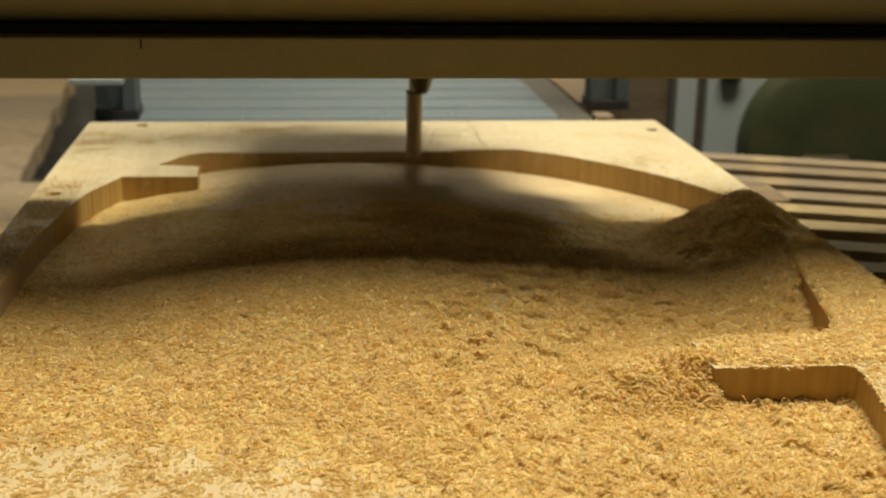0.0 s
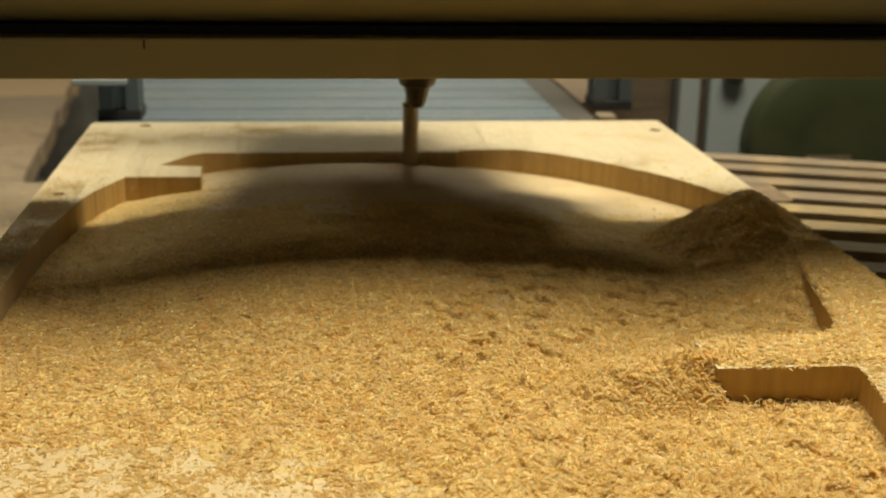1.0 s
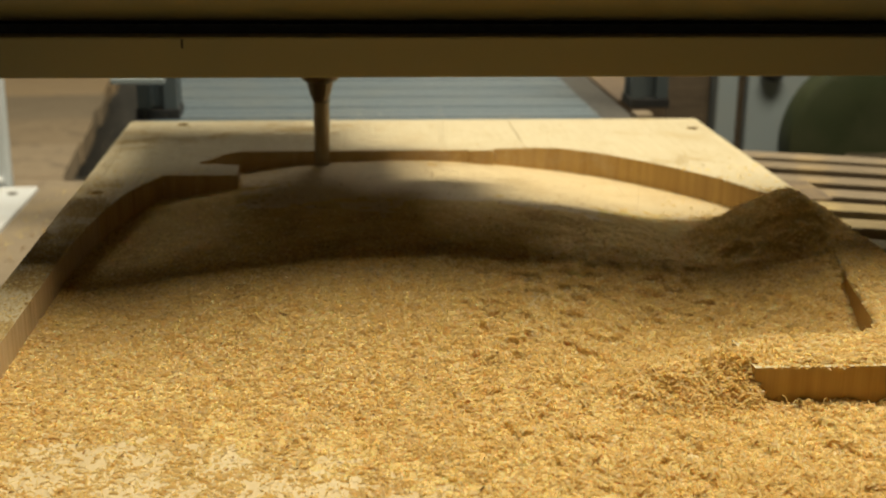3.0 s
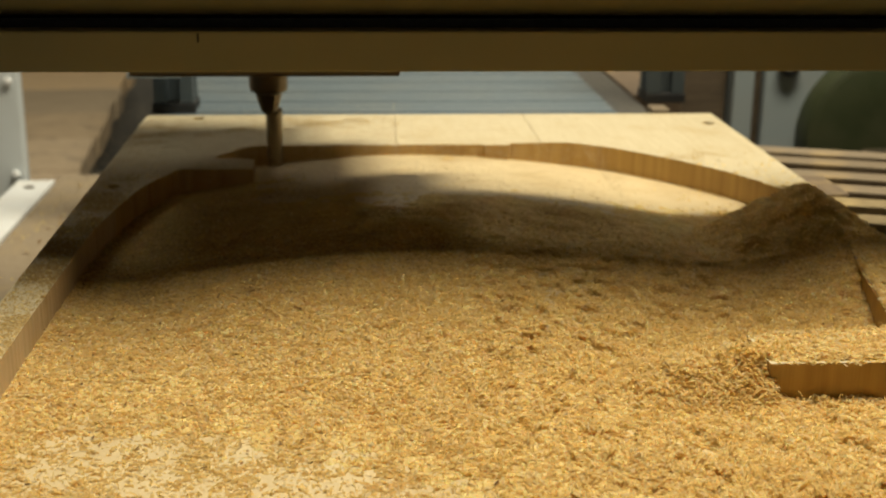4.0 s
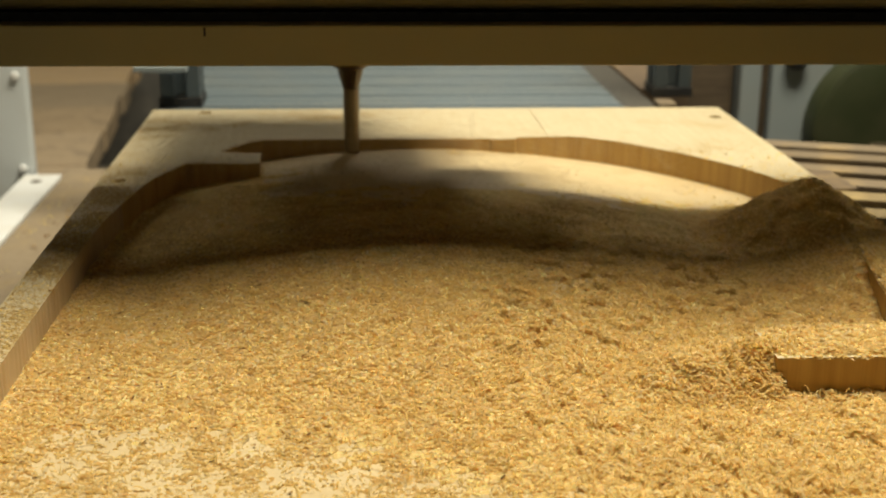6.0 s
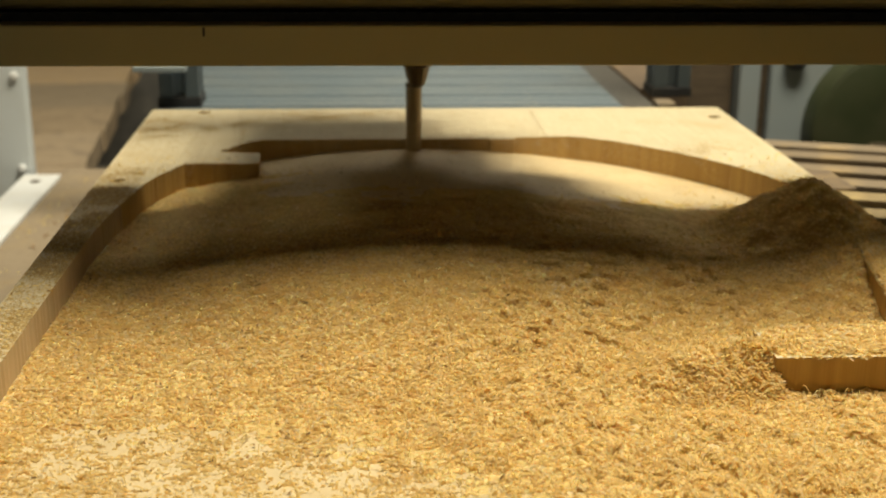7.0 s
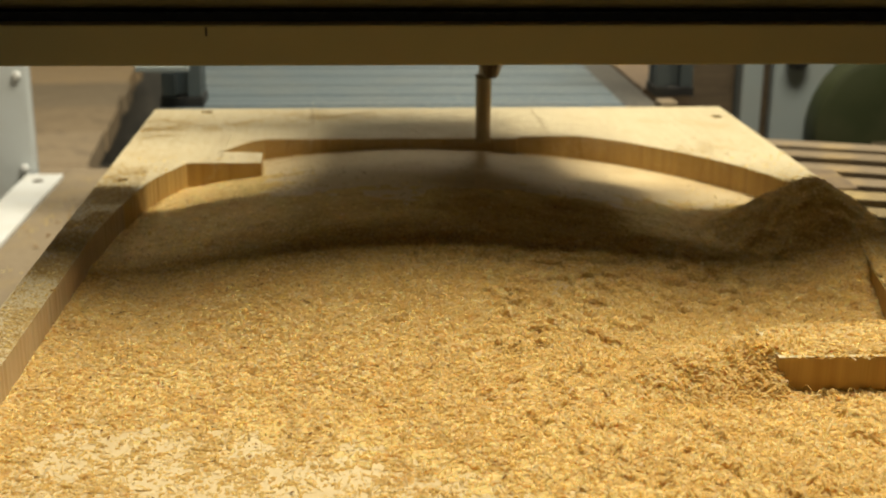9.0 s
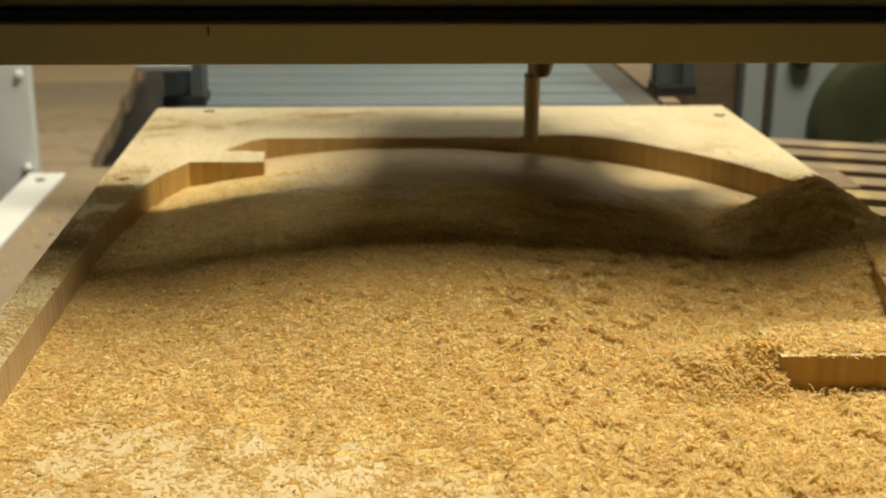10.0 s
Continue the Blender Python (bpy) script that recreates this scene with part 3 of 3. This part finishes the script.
shavings("sawdust_grains", 17000, (LEFT + 0.004, 0.29, 0.38, 0.93), lambda x, y, ins: np.where(ins, 0.03 + 0.22 * (1 - step(-0.05, 0.14, x)) * step(0.44, 0.58, y), 0.04), (0.0012, 0.0028, 0.0005, 0.0011), 38,
         "dark brown specks among the pale chips", sunk=-0.0013, mat=SPECK)


def grain_density(x, y, ins):
    """Fine dust thins out towards the far wall, and lies thicker on the arch's left flank."""
    left = 1 - step(-0.09, 0.03, x)
    streak = step(0.5, 0.8, value_noise(x * 0.4, y, 0.011, 40))
    d = np.exp(-np.maximum(y - 0.80, 0) / (0.030 + 0.10 * left)) * (0.06 + 0.8 * streak)
    d = np.maximum(d, 0.9 * (1 - step(-0.11, -0.02, x)) * (1 - step(0.82, 0.94, y)) * (0.5 + 0.5 * streak))
    # brown fines on the big heap
    d = np.maximum(d, 0.65 * step(0.002, 0.008, heaps(x, y) - carved(x, y)) * step(0.19, 0.25, x))
    top = 0.03 + 0.05 * value_noise(x, y, 0.02, 41) * (x < 0.1)
    return np.where(ins, d, top)


shavings("sawdust_grains", 200000, (LEFT + 0.001, RIGHT - 0.001, 0.66, 1.10), grain_density, (0.0005, 0.0013, 0.0004, 0.0009), 32,
         "fine sawdust grains settled on the arched pocket floor", sunk=-0.0002, mat=GRAIN)


def smear_density(x, y, ins):
    """Brown smears of dust on the board's top."""
    along = (x + 0.108) * 0.68 + (y - 1.046) * 0.73
    across = (y - 1.046) * 0.68 - (x + 0.108) * 0.73
    diagonal = np.exp(-((along / 0.045) ** 2 + (across / 0.009) ** 2))
    smear = diagonal + 0.7 * np.exp(-(((x + 0.168) / 0.012) ** 2 + ((y - 1.02) / 0.04) ** 2)) + 0.9 * np.exp(-(((x + 0.028) / 0.032) ** 2 + ((y - 1.078) / 0.013) ** 2))
    smear = smear + 0.35 * np.exp(-(((x + 0.062) / 0.050) ** 2 + ((y - 1.055) / 0.022) ** 2)) + 0.8 * np.exp(-(((x + 0.158) / 0.018) ** 2 + ((y - 1.045) / 0.035) ** 2))
    smear = smear + 0.5 * np.exp(-(((x + 0.02) / 0.05) ** 2 + ((y - 1.095) / 0.012) ** 2)) + 0.5 * np.exp(-(((x - 0.262) / 0.03) ** 2 + ((y - 0.945) / 0.02) ** 2))
    return np.where(ins, 0, smear * step(0.30, 0.70, value_noise(x, y, 0.011, 44)) + 0.25 * step(0.78, 0.9, value_noise(x, y, 0.007, 45)) * (x < 0.05))


shavings("sawdust_grains", 150000, (LEFT + 0.001, RIGHT - 0.001, 0.86, 1.112), smear_density, (0.0006, 0.0015, 0.0005, 0.0010), 37,
         "brown sawdust smears on the pale board", sunk=-0.0002, mat=SMEAR)


shavings("sawdust_grains", 42000, (LEFT + 0.0005, -0.152, 0.42, 0.93), lambda x, y, ins: np.where(ins, 0, (0.25 + 0.75 * step(0.3, 0.7, value_noise(x, y, 0.016, 47))) * step(0.42, 0.60, y) * (1 - step(0.84, 0.92, y))),
         (0.0006, 0.0014, 0.0005, 0.0009), 48, "brown sawdust film on the board's narrow edge strip", sunk=-0.0001, mat=SMEAR)


def crumb_density(x, y, ins):
    return 0.15 + 0.85 * step(0.55, 0.8, value_noise(x, y, 0.05, 61))


shavings("wood_shavings", 700, (-0.352, -0.24, 0.5, 1.5), crumb_density, (0.002, 0.006, 0.0012, 0.0025), 62,
         "scattered pale crumbs and chips on the low bench", curls=(0.5, 2.0), sunk=0.0002, level=DECK)
shavings("sawdust_grains", 260, (-0.352, -0.24, 0.5, 1.5), crumb_density, (0.002, 0.009, 0.001, 0.002), 63,
         "dark crumbs on the low bench", curls=(0.5, 2.6), sunk=0.0002, mat=SPECK, level=DECK)

# ---------------------------------------------------------------- the moving spindle carriage

SPINDLE_Y = 0.9805


def carriage():
    """Its origin is on the cutter's axis at the ring; the plate rides on the beam's far side."""
    e = empty("spindle_carriage", (0.09, SPINDLE_Y, TOP + 0.0505))
    tagged(e, "dark dusty spindle carriage with a long steel cutter", "machine spindle")
    part("mounting_plate", box((-0.088, -0.1272, 0.0465), (0.094, -0.090, 0.135), 0.002), DARKSTEEL, e, "dark steel mounting plate")
    # wings added out of view to widen the carriage's shadow
    for x, w in ((-0.126, 0.0375), (0.0945, 0.0545)):
        part("shade_wing", box((x, -0.1270, 0.0545), (x + w, -0.0800, 0.134), 0.001), DARKSTEEL, e)
    smooth(part("collar", rod((0, -0.053, 0), [(0.0225, 0.0100), (0.0245, 0.0132), (0.0270, 0.0142), (0.0585, 0.0142)], 32), DARKSTEEL, e, "round dark steel collar"))
    nut = rod((0, -0.053, 0), [(0.0074, 0.0044), (0.0095, 0.0061), (0.0158, 0.0082), (0.0224, 0.0098)], 12)
    part("nut", nut, DARKSTEEL, e, "tapered dark lock nut")
    part("motor", rod((0, 0, 0), [(0.054, 0.030), (0.056, 0.050), (0.060, 0.052), (0.31, 0.052), (0.315, 0.046)], 40), DARKSTEEL, e, "dark cylindrical spindle motor")
    # three more unseen blocks, added and sized to shade wall and board
    part("housing", box((-0.106, 0.010, 0.057), (0.046, 0.070, 0.42), 0.006), DARKSTEEL, e, "dark unseen rear block that shades the board")
    part("shade_block", box((-0.118, -0.0895, 0.0475), (0.0925, 0.012, 0.135), 0.003), DARKSTEEL, e)
    part("upper_shade_block", box((-0.062, -0.0890, 0.1345), (0.085, -0.004, 0.28), 0.003), DARKSTEEL, e)
    smooth(part("collet_shaft", rod((0, 0, 0), [(0.0012, 0.0042), (0.040, 0.0042), (0.041, 0.009), (0.0539, 0.010)], 28), STEEL, e, "slim steel collet shaft"))
    smooth(part("ring", rod((0, 0, 0), [(-0.0022, 0.0060), (-0.0016, 0.0066), (0.0006, 0.0066), (0.0012, 0.0058)], 28), DARKSTEEL, e, "narrow dark ring"))
    smooth(part("cutter", rod((0, 0, 0), [(-0.0530, 0.0050), (-0.0520, 0.0059), (-0.030, 0.0060), (-0.020, 0.0062), (-0.0023, 0.0062)], 28), STEEL, e, "dusty straight steel cutter"))
    return e


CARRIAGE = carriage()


def thrown_chip(at):
    """A curled flake that the cutter throws out."""
    bm = bmesh.new()
    rows = []
    for i in range(7):
        a = -0.9 + 1.8 * i / 6
        w = 0.0011 * (1 - 0.5 * abs(i - 3) / 3)
        rows.append([bm.verts.new((0.0026 * math.sin(a), side * w, 0.0026 * (1 - math.cos(a)) + t)) for side, t in ((-1, 0), (1, 0), (1, 0.0003), (-1, 0.0003))])
    for a, b in zip(rows, rows[1:]):
        for k in range(4):
            bm.faces.new((a[k], a[(k + 1) % 4], b[(k + 1) % 4], b[k]))
    bm.faces.new(list(reversed(rows[0])))
    bm.faces.new(rows[-1])
    bmesh.ops.recalc_face_normals(bm, faces=bm.faces)
    ob = smooth(part("wood_chip", bm, CHIP), 60)
    ob.location = at
    return tagged(ob, "small curled wood chip thrown by the cutter", "wood chip", group="thrown wood chips")


def dust_cloud(count, spread, seed, label):
    """Fine dust hanging in the air: tiny flakes, thickest in the middle."""
    rng = np.random.default_rng(seed)
    c = np.clip(rng.normal(0, 1, (count, 3)), -1.9, 1.9) * np.array(spread)
    c[:, 2] = np.abs(c[:, 2])
    u = rng.normal(0, 1, (count, 3))
    v = np.cross(u, rng.normal(0, 1, (count, 3)))
    size = rng.uniform(0.00008, 0.00017, (count, 1))
    u, v = (w / np.linalg.norm(w, axis=1, keepdims=True) * size for w in (u, v))
    pts = np.stack([c - u - v, c + u - v, c + u + v, c - u + v], 1).reshape(-1, 3)
    ob = raw_mesh("dust_cloud", pts, np.arange(count * 4).reshape(-1, 4), GRAIN_AIR, flat=True)
    return tagged(ob, label, "dust", kind="stuff")


CLOUDS = (dust_cloud(30000, (0.060, 0.030, 0.016), 71, "fine pale dust drifting round the cutter"),
          dust_cloud(50000, (0.095, 0.050, 0.012), 72, "thin pale dust haze over the arched floor"))


def ground(x, y):
    """Height of the chips or of the bare floor inside the pocket."""
    u, v = np.array([x]), np.array([y])
    return TOP + float(max(pocket_dust(u, v)[0], carved(u, v)[0])) + 0.0004


# start, landing place, time of the throw, its length and height
THROWS = [(thrown_chip((a[0], a[1], ground(*a))), a, b, t, d, h) for a, b, t, d, h in (
    ((0.094, 0.962), (0.172, 0.652), 0.42, 0.36, 0.030), ((0.082, 0.964), (0.030, 0.690), 0.38, 0.34, 0.022),
    ((-0.050, 0.958), (-0.078, 0.680), 5.02, 0.34, 0.024), ((0.070, 0.962), (0.135, 0.648), 7.48, 0.40, 0.026),
    ((0.084, 0.963), (0.055, 0.740), 0.45, 0.34, 0.035), ((0.072, 0.962), (0.060, 0.700), 7.52, 0.36, 0.030), ((0.075, 0.962), (0.100, 0.690), 7.70, 0.36, 0.028))]

# ---------------------------------------------------------------- beside and behind the machine


def slat_rack():
    e = empty("slat_rack", (0.35, 1.108, BED))
    tagged(e, "rack of parallel pale wooden slats dusted with sawdust", "slat rack")
    e.rotation_euler = (0, 0, radians(-17.5))
    for i in range(11):
        start = (0.012 if i < 5 else 0.078) - 0.0115 * i + 0.005 * math.sin(i * 2.1)
        ob = part("slat", box((start, -0.0122, -0.030), (0.62, 0.0122, 0), 0.0012), SLAT if i < 4 else DUSTYSLAT, e)
        ob.location = (0, -0.0428 * i - 0.005 * max(0, i - 3), 0.0008 * math.sin(i * 1.7))
    for x in (0.12, 0.50):
        part("bearer", box((x, -0.47, -0.058), (x + 0.04, 0.03, -0.0305), 0.002), PLANK, e)
        for y in (-0.44, -0.03):
            part("leg", box((x, y, -BED), (x + 0.04, y + 0.03, -0.0585), 0.002), PLANK, e)
    return e


slat_rack()


def plank_deck():
    e = empty("plank_bench", (-0.43, 1.556, 0))
    e.rotation_euler = (0, 0, radians(4.9))
    tagged(e, "low bench of worn brown planks beside the machine", "bench")
    y, z = 0.0, 0.435
    for i, (w, mat) in enumerate(((0.158, PLANK), (0.27, PLANK), (0.255, PLANK), (0.285, PLANK), (0.255, PLANK), (0.15, DARKPLANK), (0.165, DARKPLANK), (0.225, ORANGE), (0.3, ORANGE), (0.3, PLANK))):
        ob = part("plank", box((-1.5, 0, 0), (0.005 * math.sin(i * 3.3), w - 0.004, 0.045), 0.003), mat, e)
        ob.location = (0, y, z + 0.0015 * math.sin(i * 5))
        y += w
    for x in (-1.3, -0.45):
        part("trestle", box((x, 0.06, 0), (x + 0.09, 2.3, z - 0.003), 0.004), PLANK, e)


plank_deck()


def grey_machine():
    e = empty("grey_machine", (0.463, 1.50, 0))
    tagged(e, "grey painted machine body with a round dark green cover", "machine")
    part("side_panel", box((0, 0, 0.02), (0.026, 0.45, 1.5), 0.003), GREY, e)
    part("body", box((0.0265, 0.014, 0.02), (0.42, 0.44, 1.49), 0.003), DARKWOOD, e, "brown inner body")
    part("front_panel", box((0.037, -0.004, 0.04), (0.41, 0.0135, 1.48), 0.004), GREY, e)
    part("plinth", box((0.01, 0.02, 0), (0.41, 0.43, 0.0198), 0.001), BLACK, e)
    k = part("knob", rod((0, 0, 0), [(0, 0.006), (0.003, 0.006), (0.004, 0.014), (0.009, 0.014), (0.011, 0.010)], 20), BLACK, e, "round black knob")
    k.matrix_basis = pose(0.064, -0.0042, 0.785, 90, 0, 0)
    prof = [(0.0, 0.108), (0.026, 0.108), (0.034, 0.105), (0.038, 0.097), (0.040, 0.05)]
    cover = smooth(part("cover", rod((0, 0, 0), prof, 64), GREEN, e, "round dark green cover"))
    cover.matrix_basis = pose(0.188, -0.0042, 0.698, 90, 0, 0)
    part("skirt", box((0.086, -0.034, 0.30), (0.29, -0.0042, 0.66), 0.006), GREEN, e, "dark green lower housing")
    part("latch", box((0.150, -0.052, 0.678), (0.208, -0.042, 0.688), 0.003), DARKSTEEL, e, "dark metal latch")


grey_machine()


def wooden_crate():
    e = empty("wooden_crate", (0.378, 1.52, 0))
    tagged(e, "dark brown wooden crate behind the machine bed", "crate")
    for z in (0.0, 0.22, 0.44, 0.66):
        part("board", box((0.001 * math.sin(z * 50), 0, z), (0.082, 0.018, z + 0.215), 0.003), DARKWOOD, e)
    part("back", box((0.002, 0.0185, 0.0), (0.080, 0.20, 0.87), 0.002), DARKWOOD, e)


wooden_crate()


def loose_plank():
    e = part("loose_plank", box((0.316, 1.395, BED - 0.024), (0.372, 1.93, BED - 0.004), 0.002), PINK)
    tagged(e, "worn reddish tan plank lying along the machine bed", "plank")
    for y in (1.45, 1.85):
        part("bearer", box((0.322, y, 0), (0.366, y + 0.04, BED - 0.0245), 0.002), PLANK, e)


loose_plank()


def offcut():
    ob = part("wood_offcut", box((0.300, 1.235, BED - 0.0035), (0.318, 1.262, BED + 0.010), 0.0015), SLAT)
    tagged(ob, "small pale wood offcut lying on the side rail", "offcut")


offcut()


def motions():
    """The spindle runs along the far wall and rises and falls with the arched floor."""
    rows = (
        (0.0, 0.0905, 0.0505), (0.3, 0.0890, 0.0500), (0.5, 0.0882, 0.0456), (0.7, 0.0872, 0.0415), (1.0, 0.0855, 0.0404),
        (1.5, 0.0632, 0.0434), (2.0, 0.0375, 0.0449), (2.5, 0.0125, 0.0448), (3.0, -0.0130, 0.0430), (4.3, -0.0665, 0.0296),
        (4.5, -0.0645, 0.0302), (5.0, -0.0575, 0.0355), (5.5, -0.0335, 0.0415), (7.0, 0.0427, 0.0459), (7.5, 0.0682, 0.0433),
        (8.0, 0.0866, 0.0411), (8.2, 0.0870, 0.0430), (8.5, 0.0873, 0.0518), (9.0, 0.0959, 0.0522), (9.5, 0.1205, 0.0520), (10.0, 0.1327, 0.0518),
    )
    walk(CARRIAGE, [(t, pose(x, SPINDLE_Y, TOP + z)) for t, x, z in rows])
    # dust trails the cutter and drifts forward over the arch
    walk(CLOUDS[0], [(t, pose(x - 0.02, SPINDLE_Y - 0.02 + 0.008 * math.sin(t), TOP + 0.004)) for t, x, z in rows])
    walk(CLOUDS[1], [(t, pose(0.03 + 0.5 * x - 0.012 * math.sin(0.7 * t), 0.895 - 0.02 * math.sin(0.4 * t), TOP + 0.004)) for t, x, z in rows])
    # chips fly off the cutter in low arcs and come to lie on the heap
    for ob, a, b, t, d, h in THROWS:
        za, zb = ground(*a), ground(*b)
        path = [(0.0, pose(a[0], a[1], za, 0, 0, 20))]
        for k in range(7):
            u = k / 6
            path.append((t + d * u, pose(a[0] + (b[0] - a[0]) * u, a[1] + (b[1] - a[1]) * u, za + (zb - za) * u + 4 * h * u * (1 - u), 60 * k, 0, 20 + 25 * k)))
        walk(ob, path + [(10.0, path[-1][1])])


motions()
